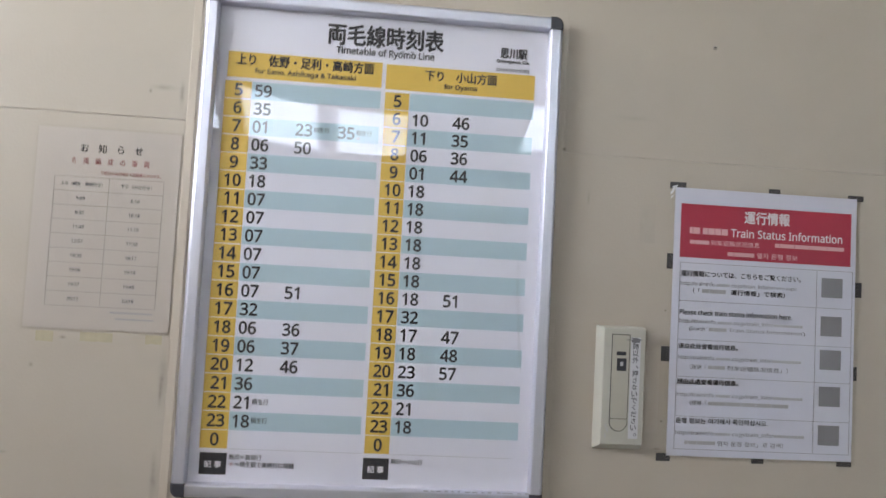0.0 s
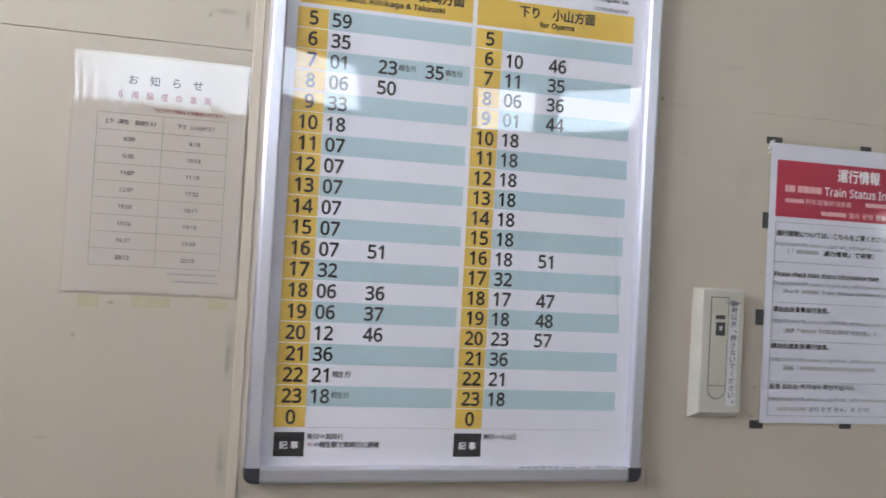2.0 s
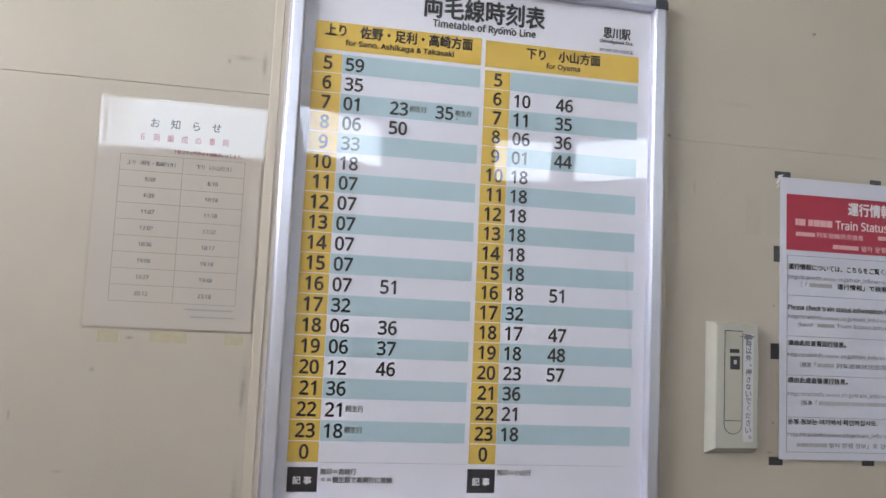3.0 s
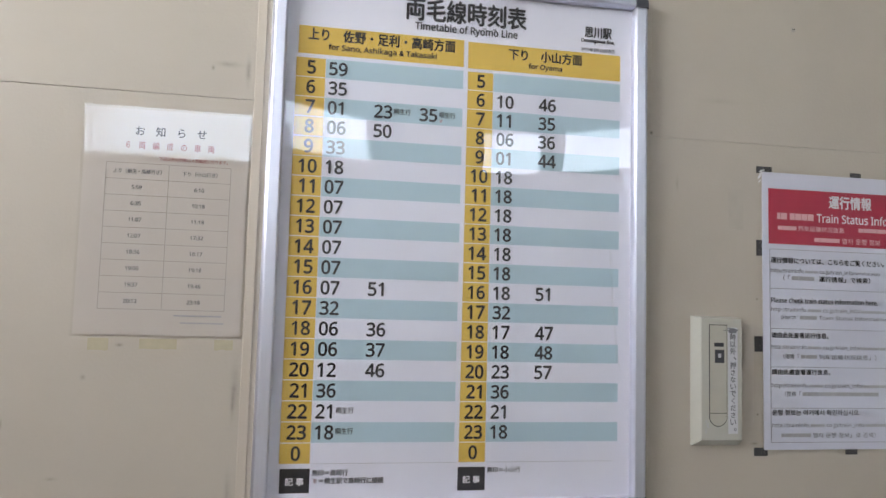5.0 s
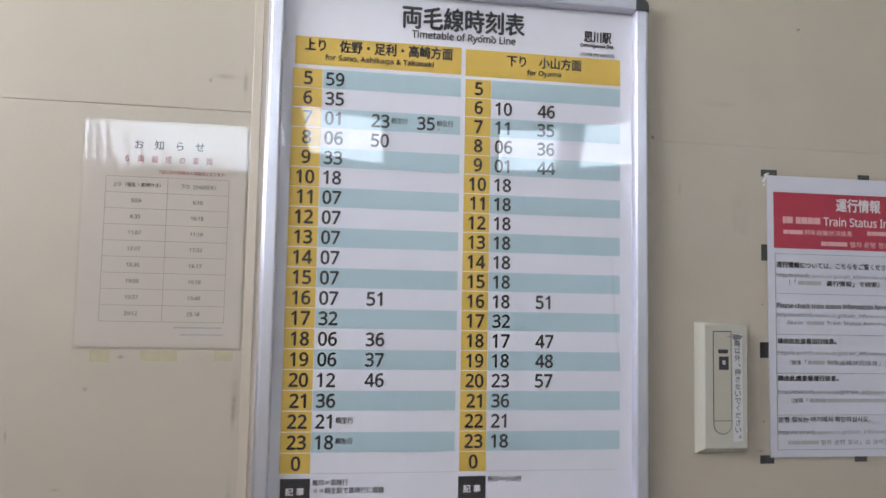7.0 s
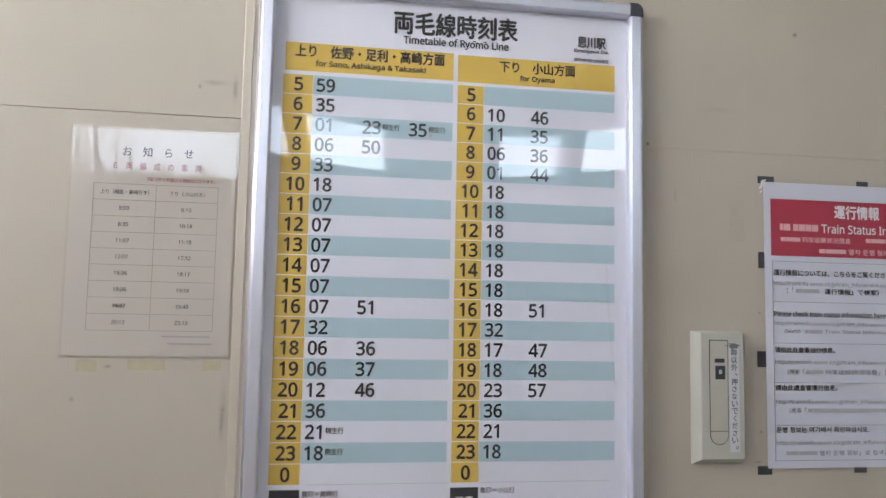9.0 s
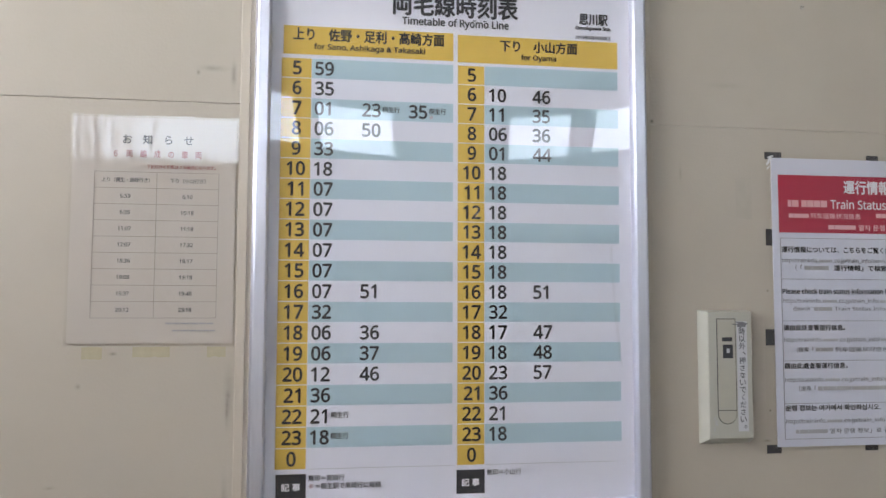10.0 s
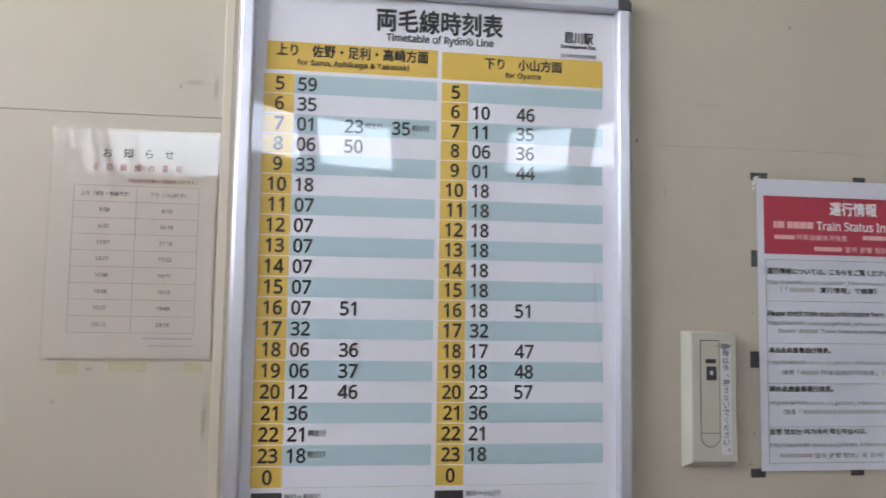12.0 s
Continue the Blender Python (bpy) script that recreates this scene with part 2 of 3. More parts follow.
def set_letters():
    """Turns the queued words into flat meshes, each at its place."""
    bpy.context.view_layer.update()
    deps = bpy.context.evaluated_depsgraph_get()
    for ob, name, x, z, h, y, material, parent, width, align, label, squeeze, bold in LETTERS:
        me = bpy.data.meshes.new_from_object(ob.evaluated_get(deps))
        bm = bmesh.new()
        bm.from_mesh(me)
        bpy.data.meshes.remove(me)
        xs, ys = [v.co.x for v in bm.verts], [v.co.y for v in bm.verts]
        lo, hi, bot, top = min(xs), max(xs), min(ys), max(ys)
        k = h / (top - bot)
        kx = width / (hi - lo) if width else k * squeeze
        x0 = x - {"LEFT": 0, "CENTER": 0.5, "RIGHT": 1}[align] * (hi - lo) * kx
        for v in bm.verts:
            v.co = Vector((x0 + (v.co.x - lo) * kx, y, z + (v.co.y - (bot + top) / 2) * k))
        bmesh.ops.recalc_face_normals(bm, faces=bm.faces[:])
        if bm.faces and sum(f.normal.y * f.calc_area() for f in bm.faces) > 0:
            bmesh.ops.reverse_faces(bm, faces=bm.faces[:])
        if bold:
            once = bpy.data.meshes.new("once")
            bm.to_mesh(once)
            s = bold * h
            for k, (dx, dz) in enumerate(((-s, 0), (s, 0), (0, s), (0, -s))):
                n0 = len(bm.verts)
                bm.from_mesh(once)
                bm.verts.ensure_lookup_table()
                for v in bm.verts[n0:]:
                    v.co += Vector((dx, -0.00002 * (k + 1), dz))
            bpy.data.meshes.remove(once)
        data = ob.data
        bpy.data.objects.remove(ob)
        bpy.data.curves.remove(data)
        part(name, bm, material, parent, label)


def bars(name, x0, x1, z, h, y, material, parent, breaks=()):
    """Unreadable writing: plain bars of its size."""
    cuts = [x0, *breaks, x1]
    for a, b in zip(cuts[:-1], cuts[1:]):
        part(name, box(a + 0.0004, b - 0.0004, y, y + 0.0002, z - h / 2, z + h / 2), material, parent)


# ---- the room ----
X0, X1, YB, ZC = -1.8, 5.7, -3.7, 3.05


def slab(name, boxes, material, label, category="wall"):
    bm = bmesh.new()
    for b in boxes:
        box(*b, bm=bm)
    return tagged(part(name, bm, material), label, category, kind="structure")


floor = slab("floor", [(X0 - 0.2, X1 + 0.2, YB - 0.2, 0.2, -0.12, 0.0)], M_FLOOR, "plain grey concrete floor of the waiting room", "floor")
ceiling = slab("ceiling", [(X0 - 0.2, X1 + 0.2, YB - 0.2, 0.2, ZC, ZC + 0.12)], M_CEIL, "plain off-white board ceiling of the waiting room", "ceiling")
ground = slab("ground", [(-60, 60, -80, 60, -0.4, -0.13)], M_GROUND, "dark asphalt ground outside the station", "ground")
wall_north = slab("wall_north", [(X0 - 0.2, X1 + 0.2, 0.0075, 0.2, 0.0, ZC)], M_DARKGAP, "cream painted board wall with thin joints")
SEAM_L, SEAM_R, JX, JR = 1.7365, 1.728, -0.052, 0.5172


def wall_panel(x0, x1, z0, z1):
    p = part("wall_panel", box(x0, x1, 0.0, 0.0075, z0 + 0.0004, z1 - 0.0004, 0.0003), M_WALL, wall_north)
    return p


for a, b in ((X0, -0.962), (-0.962, JX)):
    wall_panel(a, b, 0.0, SEAM_L)
    wall_panel(a, b, SEAM_L, ZC)
wall_panel(JX, JR, 0.0, ZC)
for a, b in ((JR, 1.427), (1.427, 2.337), (2.337, 3.247), (3.247, 4.157), (4.157, X1)):
    wall_panel(a, b, 0.0, SEAM_R + 0.0002)
    wall_panel(a, b, SEAM_R - 0.0002, ZC)
strip = part("joint_strip", box(-0.0570, -0.0445, -0.0022, 0.0, 0.0, ZC, 0.0010), M_STRIP)
tagged(strip, "narrow cream cover strip over a wall joint", "trim", kind="structure")

# the wall opposite: two rows of high panes and a lower window
HIGH = [(-1.300, -0.715), (-0.601, -0.153), (-0.036, 0.432), (1.217, 1.682), (1.812, 2.460)]
HZ0, HZ1 = 2.480, 2.802
LOW = (4.28, 5.46, 1.02, 2.08)
xs = [X0 - 0.2] + [v for p in HIGH for v in p] + [X1 + 0.2]
pieces = [(X0 - 0.2, LOW[0], YB - 0.15, YB, 0.0, HZ0), (LOW[1], X1 + 0.2, YB - 0.15, YB, 0.0, HZ0), (LOW[0], LOW[1], YB - 0.15, YB, 0.0, LOW[2]),
          (LOW[0], LOW[1], YB - 0.15, YB, LOW[3], HZ0), (X0 - 0.2, X1 + 0.2, YB - 0.15, YB, HZ1, ZC)]
pieces += [(xs[i], xs[i + 1], YB - 0.15, YB, HZ0, HZ1) for i in range(0, len(xs), 2)]
wall_south = slab("wall_south", pieces, M_PLASTER, "plain painted wall with a row of high windows")
wall_east = slab("wall_east", [(X1, X1 + 0.2, YB, 0.0, 0.0, ZC)], M_PLASTER, "plain painted end wall")
SW = (-1.77, -0.23, 1.99, 2.84)
wall_west = slab("wall_west", [(X0 - 0.2, X0, YB, SW[0], 0, ZC), (X0 - 0.2, X0, SW[1], 0.0, 0, ZC), (X0 - 0.2, X0, SW[0], SW[1], 0, SW[2]), (X0 - 0.2, X0, SW[0], SW[1], SW[3], ZC)],
                 M_PLASTER, "plain painted end wall with one window")


def window_set(name, panes, y0, y1, label):
    """A window in the far wall: sash bars at the back edge of each opening, and a pane."""
    w = thing(name, (panes[0][0], y1, panes[0][2]), label, "window", kind="structure")
    for a, b, c, d in panes:
        s = 0.004
        fr = bmesh.new()
        for q in ((a, a + s, c, d), (b - s, b, c, d), (a + s, b - s, c, c + s), (a + s, b - s, d - s, d)):
            box(q[0], q[1], y0, y0 + 0.03, q[2], q[3], bm=fr)
        part("window_frame", fr, M_SASH, w)
        g = part("pane", box(a + s, b - s, y0 + 0.012, y0 + 0.016, c + s, d - s), M_GLASS, w)
        g.visible_shadow = False
    return w


window_set("window_1", [(a, b, HZ0, HZ1) for a, b in HIGH[:3]], YB - 0.14, YB, "row of high glass panes in thin metal frames")
window_set("window_2", [(a, b, HZ0, HZ1) for a, b in HIGH[3:]], YB - 0.14, YB, "row of high glass panes in thin metal frames")
window_set("window_3", [(LOW[0], (LOW[0] + LOW[1]) / 2, LOW[2], LOW[3]), ((LOW[0] + LOW[1]) / 2, LOW[1], LOW[2], LOW[3])], YB - 0.14, YB, "sliding window with two glass panes")

# ---- timetable board ----
BX0, BX1, BZ0, BZ1 = -0.0375, 0.5035, 1.1875, 1.9345
RW = 0.0205
PY = -0.0055
board = thing("timetable_board", (0.2325, 0.0, BZ0), "aluminium-framed railway timetable board under clear acrylic on the cream wall", "timetable")
part("backing_panel", box(BX0 + 0.004, BX1 - 0.004, PY + 0.0012, 0.0, BZ0 + 0.004, BZ1 - 0.004), M_DARKGAP, board)
poster = part("poster", box(BX0 + 0.012, BX1 - 0.012, PY, PY + 0.001, BZ0 + 0.010, BZ1 - 0.008), M_PAPER, board, "white printed poster with yellow and pale teal rows")

PROFILE = [(0.0, 0.0), (0.0, 0.0150), (0.0010, 0.0180), (0.0038, 0.0208), (0.0055, 0.0214), (0.0176, 0.0216), (0.0188, 0.0209), (RW, 0.0165), (RW, 0.004)]


def rail(name, p0, p1, inward, material):
    """A frame rail from p0 to p1 (x, z) with a softly rounded section; inward is the way to the poster."""
    bm = bmesh.new()
    rings = []
    for px, pz in (p0, p1):
        rings.append([bm.verts.new((px + inward[0] * s, -d, pz + inward[1] * s)) for s, d in PROFILE])
    for i in range(len(PROFILE) - 1):
        f = bm.faces.new((rings[0][i], rings[0][i + 1], rings[1][i + 1], rings[1][i]))
        f.smooth = i in (1, 2)
    for r in rings:
        bm.faces.new(r)
    bmesh.ops.recalc_face_normals(bm, faces=bm.faces[:])
    return part(name, bm, material, board, "satin aluminium frame rail")


CP = 0.0205
rail("frame_rail", (BX0, BZ0 + CP), (BX0, BZ1 - CP), (1, 0), M_ALU)
rail("frame_rail", (BX1, BZ0 + CP), (BX1, BZ1 - CP), (-1, 0), M_ALU)
rail("frame_rail", (BX0 + CP, BZ0), (BX1 - CP, BZ0), (0, 1), M_ALU_H)
rail("frame_rail", (BX0 + CP, BZ1), (BX1 - CP, BZ1), (0, -1), M_ALU_H)


def corner_cap(cx, cz, sx, sz):
    """A plastic corner cap with a rounded outer corner; (cx, cz) is the inner corner, sx and sz point outward."""
    bm = bmesh.new()
    out = [(0, 0), (CP, 0)]
    r = 0.0125
    out += [(CP - r + r * math.cos(a), CP - r + r * math.sin(a)) for a in np.linspace(0, math.pi / 2, 9)]
    out += [(0, CP)]
    layers = []
    for dep, inset in ((0.0, 0.0), (0.0185, 0.0), (0.0225, 0.0012), (0.0243, 0.0042)):
        ring = []
        for ox, oz in out:
            k = 1 - inset / CP
            ring.append(bm.verts.new((cx + sx * ox * k, -dep, cz + sz * oz * k)))
        layers.append(ring)
    n = len(out)
    for a, b in zip(layers[:-1], layers[1:]):
        for i in range(n):
            bm.faces.new((a[i], a[(i + 1) % n], b[(i + 1) % n], b[i]))
    bm.faces.new(layers[0])
    bm.faces.new(layers[-1])
    bmesh.ops.recalc_face_normals(bm, faces=bm.faces[:])
    part("corner_cap", bm, M_CAP, board, "dark grey plastic corner cap", smooth=False)


for sx, sz in ((-1, -1), (1, -1), (-1, 1), (1, 1)):
    corner_cap((BX0 + CP) if sx < 0 else (BX1 - CP), (BZ0 + CP) if sz < 0 else (BZ1 - CP), sx, sz)

# the acrylic sheet is bowed a little, as a loose sheet in such a frame is
BOW = {(0, 1): -3.619, (0, 2): -3.775, (0, 3): 0.899, (0, 4): 0.564, (0, 5): 0.243, (1, 0): -1.537, (1, 1): 0.846, (1, 2): -0.169, (1, 3): -0.423, (1, 4): -0.322, (2, 0): -2.999, (2, 1): 3.848, (2, 2): 1.482, (2, 3): 0.473, (3, 0): -0.216, (3, 1): 0.037, (3, 2): -0.027, (4, 0): 0.308, (4, 1): 0.212, (5, 0): -0.162}


def bow(x, z):
    u, v = (x - 0.233) / 0.25, (z - 1.56) / 0.36
    s = min(1.0, max(0.0, (v + 0.55) / 0.45))
    s = s * s * (3 - 2 * s)
    return 0.001 * s * sum(c * u ** i * v ** j for (i, j), c in BOW.items())


def acrylic(nx=64, nz=88):
    ax0, ax1, az0, az1 = BX0 + RW - 0.002, BX1 - RW + 0.002, BZ0 + RW - 0.002, BZ1 - RW + 0.002
    grid = [[(ax0 + (ax1 - ax0) * i / nx, az0 + (az1 - az0) * j / nz) for i in range(nx + 1)] for j in range(nz + 1)]
    low = min(bow(x, z) for row in grid for x, z in row)
    bm = bmesh.new()
    front = [[bm.verts.new((x, PY - 0.0025 - (bow(x, z) - low), z)) for x, z in row] for row in grid]
    back = [[bm.verts.new((x, PY - 0.0010 - (bow(x, z) - low), z)) for x, z in row] for row in grid]
    for j in range(nz):
        for i in range(nx):
            f = bm.faces.new((front[j][i], front[j][i + 1], front[j + 1][i + 1], front[j + 1][i]))
            f.smooth = True
            f = bm.faces.new((back[j][i], back[j + 1][i], back[j + 1][i + 1], back[j][i + 1]))
            f.material_index = 1
            f.smooth = True
    return part("acrylic_cover", bm, [M_ACRYL, M_INNER], board, "clear glossy acrylic cover sheet, slightly bowed")


cover = acrylic()
cover.visible_shadow = False


def crease(x0, x1, z0, z1, width, lift, n=40):
    """A soft ridge added over the acrylic sheet to catch a streak of reflected window light; it runs from (x1, z0) up
    to (x0, z1).
    """
    low = min(bow(BX0 + RW + 0.0078 * i, BZ0 + RW + 0.008 * j) for i in range(65) for j in range(89))
    bm = bmesh.new()
    rows = []
    for j in range(n + 1):
        t = j / n
        taper = math.sin(math.pi * t) ** 0.5
        cx, z = x1 + (x0 - x1) * t ** 0.7, z0 + (z1 - z0) * t
        rows.append([bm.verts.new((cx + width * q * 0.5, PY - 0.0027 - (bow(cx, z) - low) - lift * taper * (1 - q * q), z)) for q in (-1, -0.66, -0.33, 0, 0.33, 0.66, 1)])
    for a, b in zip(rows[:-1], rows[1:]):
        for i in range(6):
            bm.faces.new((a[i], a[i + 1], b[i + 1], b[i])).smooth = True
    ob = part("crease", bm, M_ACRYL, cover)
    ob.visible_shadow = False


crease(0.4510, 0.4640, 1.385, 1.552, 0.0040, 0.00035)



def groove_grime():
    """Dust specks lodged between the acrylic sheet and the bottom rail."""
    bm = bmesh.new()
    x = 0.325
    while x < BX1 - RW - 0.004:
        w = random.uniform(0.002, 0.009)
        h = random.uniform(0.0001, 0.0004)
        box(x, x + w, -0.0195, -0.0160, BZ0 + RW - 0.0004, BZ0 + RW + h, bm=bm)
        x += w + random.uniform(0.001, 0.008)
    part("groove_grime", bm, M_MIDINK, board, "grey dust specks along the bottom rail")


groove_grime()

# print on the poster
Y1, Y2 = PY - 0.0003, PY - 0.0006
INK_Y = Y2
write("title", "両毛線時刻表", 0.2322, 1.8843, 0.0325, INK_Y, M_INK, poster, 0.1755, "CENTER", 0.030)
write("subtitle", "Timetable of Ryomo Line", 0.2325, 1.8583, 0.0142, INK_Y, M_INK, poster, 0.1490, "CENTER", 0.026)
for x in (0.2584, 0.2730):
    part("macron", box(x - 0.0024, x + 0.0024, INK_Y, PY, 1.8637, 1.8649), M_INK, poster)
write("station_name", "思川駅", 0.4304, 1.8750, 0.0158, INK_Y, M_INK, poster, 0.0415, "CENTER", 0.030)
write("station_name", "Omoigawa Sta.", 0.4300, 1.8617, 0.0064, INK_Y, M_INK, poster, 0.0520, "CENTER", 0.05)
write("small_print", "2019年3月16日改正", 0.4300, 1.8490, 0.0052, INK_Y, M_NOTEINK, poster, 0.0525, "CENTER", 0.03)
LH0, LH1, LB1 = -0.0035, 0.0360, 0.2288
RH0, RH1, RB1 = 0.2355, 0.2724, 0.4650
part("header_panel", box(LH0 + 0.0020, 0.2290, Y1, PY, 1.8060, 1.8450), M_YELLOW, poster, "yellow header panel")
part("header_panel", box(0.2352, 0.4652, Y1, PY, 1.8050, 1.8435), M_YELLOW, poster, "yellow header panel")
write("header_words", "上り　佐野・足利・高崎方面", 0.1136, 1.8340, 0.0168, INK_Y, M_INK, poster, 0.2045, "CENTER", 0.030)
write("header_words", "for Sano, Ashikaga & Takasaki", 0.1142, 1.8165, 0.0102, INK_Y, M_INK, poster, 0.1505, "CENTER", 0.030)
write("header_words", "下り　小山方面", 0.3503, 1.8312, 0.0160, INK_Y, M_INK, poster, 0.1105, "CENTER", 0.030)
write("header_words", "for Oyama", 0.3500, 1.8147, 0.0100, INK_Y, M_INK, poster, 0.0505, "CENTER", 0.030)
ROW0, PITCH = 1.7873, 0.02724
HOURS = [str(h) for h in range(5, 24)] + ["0"]
LEFT = {"5": "59", "6": "35", "7": "01 23 35", "8": "06 50", "9": "33", "10": "18", "11": "07", "12": "07", "13": "07", "14": "07", "15": "07", "16": "07 51",
        "17": "32", "18": "06 36", "19": "06 37", "20": "12 46", "21": "36", "22": "21", "23": "18"}
RIGHT = {"6": "10 46", "7": "11 35", "8": "06 36", "9": "01 44", "10": "18", "11": "18", "12": "18", "13": "18", "14": "18", "15": "18", "16": "18 51",
         "17": "32", "18": "17 47", "19": "18 48", "20": "23 57", "21": "36", "22": "21", "23": "18"}
DH = 0.0178
for i, hour in enumerate(HOURS):
    z = ROW0 - PITCH * i
    for h0, h1, b1, times, first, step in ((LH0, LH1, LB1, LEFT, 0.0416, 0.0634), (RH0, RH1, RB1, RIGHT, 0.2795, 0.0618)):
        part("hour_cell", box(h0, h1, Y1, PY, z - PITCH / 2 + 0.0006, z + PITCH / 2 - 0.0006), M_YELLOW, poster)
        if i % 2 == 0:
            part("row_band", box(h1 + 0.0006, b1, Y1, PY, z - PITCH / 2 + 0.0004, z + PITCH / 2 - 0.0004), M_TEAL, poster)
        write("hour_number", hour, (h0 + h1) / 2 + 0.001, z, DH, INK_Y, M_INK, poster, None, "CENTER", 0.037, squeeze=0.95)
        for k, minute in enumerate(times.get(hour, "").split()):
            write("minute_number", minute, first + step * k, z, DH, INK_Y, M_INK, poster, None, "LEFT", 0.036, squeeze=0.95)
for hour, x in (("7", 0.1316), ("7", 0.1953), ("22", 0.0675), ("23", 0.0675)):
    z = ROW0 - PITCH * HOURS.index(hour)
    write("side_note", "桐生行", x, z + 0.0015, 0.0082, INK_Y, M_INK, poster, 0.0235, "LEFT", 0.014)
write("side_note", "※", 0.1960, ROW0 - PITCH * 2 - 0.0072, 0.0048, INK_Y, M_FAINTRED, poster)
for x0, x1 in ((0.0392, 0.2320), (0.2752, 0.4593)):
    part("rule_line", box(x0, x1, Y1, PY, 1.2561, 1.2567), M_PALEINK, poster)
for x0, x1 in ((-0.0020, 0.0366), (0.2347, 0.2728)):
    part("note_box", box(x0, x1, Y1, PY, 1.2189, 1.2502), M_INK, poster, "black note box")
    write("note_word", "記 事", (x0 + x1) / 2, 1.2337, 0.0098, INK_Y, M_WHITE, poster, 0.0238, "CENTER", 0.03)
write("note_text", "無印＝高崎行", 0.0398, 1.2449, 0.0080, INK_Y, M_INK, poster, 0.0464, "LEFT", 0.014)
write("note_text", "※", 0.0405, 1.2345, 0.0060, INK_Y, M_FAINTRED, poster)
write("note_text", "＝桐生駅で高崎行に接続", 0.0490, 1.2345, 0.0080, INK_Y, M_INK, poster, 0.0850, "LEFT", 0.014)
write("note_text", "無印＝小山行", 0.2757, 1.2462, 0.0080, INK_Y, M_INK, poster, 0.0471, "LEFT", 0.014)

# ---- laminated notice with the train table ----
NX0, NX1, NZ0, NZ1 = -0.2685, -0.0578, 1.4165, 1.7155
notice = thing("laminated_notice", (-0.163, 0.0, NZ0), "laminated aged white notice with a printed train table", "notice")
paper = part("paper_sheet", box(NX0 + 0.003, NX1 - 0.003, -0.0014, -0.0002, NZ0 + 0.003, NZ1 - 0.003), M_OLDPAPER, notice)


def film(x0, x1, z0, z1, y, material, parent, curl=0.0, nx=30, nz=40, pinch=0.0):
    """A thin plastic film over a sheet, a hair wavy; curl lifts its upper corners."""
    bm = bmesh.new()
    vs = []
    for j in range(nz + 1):
        row = []
        for i in range(nx + 1):
            a, b = i / nx, j / nz
            px, pz = x0 + (x1 - x0) * a, z0 + (z1 - z0) * b
            wave = 0.00012 * noise.noise(Vector((px * 14, 3.1, pz * 9)))
            lift = curl * max(0.0, (1 - 14 * math.hypot(a, (1 - b) * 1.3))) ** 2
            d = z1 - pz
            dent = pinch * (d * d / 0.11 if d < 0.055 else 0.0275 + (d - 0.055) - (d - 0.055) ** 2 / 0.04 if d < 0.075 else 0.0375 * (z1 - z0 - d) / (z1 - z0 - 0.075))
            row.append(bm.verts.new((px, y - wave - lift - dent, pz)))
        vs.append(row)
    for j in range(nz):
        for i in range(nx):
            bm.faces.new((vs[j][i], vs[j][i + 1], vs[j + 1][i + 1], vs[j + 1][i])).smooth = True
    ob = part("laminate_film", bm, material, parent, "clear glossy laminate film")
    ob.visible_shadow = False
    return ob


film(NX0, NX1, NZ0, NZ1, -0.0024, M_FILM, notice, nz=150, pinch=0.0266)
NI, NL = -0.0020, -0.0017
write("notice_title", "お　知　ら　せ", -0.1600, 1.6842, 0.0125, NI, M_INK, paper, 0.0880, "CENTER", 0.012)
write("notice_title", "６　両　編　成　の　車　両", -0.1600, 1.6652, 0.0100, NI, M_REDINK, paper, 0.1100, "CENTER", 0.012)
write("notice_line", "下記以外の列車は４両編成になります。", -0.0868, 1.6486, 0.0052, NI, M_REDINK, paper, 0.0865, "RIGHT", 0.018)
TX0, TX1, TZ0, TZ1, TXM = -0.2378, -0.0823, 1.4522, 1.6412, -0.1605
NROW = [TZ1 - (TZ1 - TZ0) * k / 9 for k in range(10)]
for z in NROW:
    part("table_line", box(TX0, TX1, NL, -0.0014, z - 0.0003, z + 0.0003), M_TABLE, paper)
for x in (TX0, TXM, TX1):
    part("table_line", box(x - 0.0003, x + 0.0003, NL - 0.0001, -0.0014, TZ0, TZ1), M_TABLE, paper)
LC, RC = (TX0 + TXM) / 2, (TXM + TX1) / 2
CELLS = [("上り（桐生・高崎行き）", "下り（小山行き）"), ("5:59", "6:10"), ("6:35", "10:18"), ("11:07", "11:18"), ("12:07", "17:32"), ("18:36", "18:17"),
         ("19:06", "19:18"), ("19:37", "19:48"), ("20:12", "23:18")]
for k, (a, b) in enumerate(CELLS):
    z = (NROW[k] + NROW[k + 1]) / 2
    if k == 0:
        write("table_head", a, LC, z, 0.0062, NI, M_NOTEINK, paper, 0.0595, "CENTER", 0.015)
        write("table_head", b, RC, z, 0.0062, NI, M_NOTEINK, paper, 0.0445, "CENTER", 0.015)
    else:
        write("table_time", a, LC, z, 0.0050, NI, M_NOTEINK, paper, None, "CENTER", 0.028)
        write("table_time", b, RC, z, 0.0050, NI, M_NOTEINK, paper, None, "CENTER", 0.028)
bars("small_print", -0.1455, -0.0850, 1.4452, 0.0020, NI, M_MIDINK, paper, (-0.136, -0.126, -0.115, -0.104, -0.094))
bars("small_print", -0.1370, -0.0820, 1.4360, 0.0018, NI, M_MIDINK, paper, (-0.127, -0.116, -0.105, -0.099, -0.090))

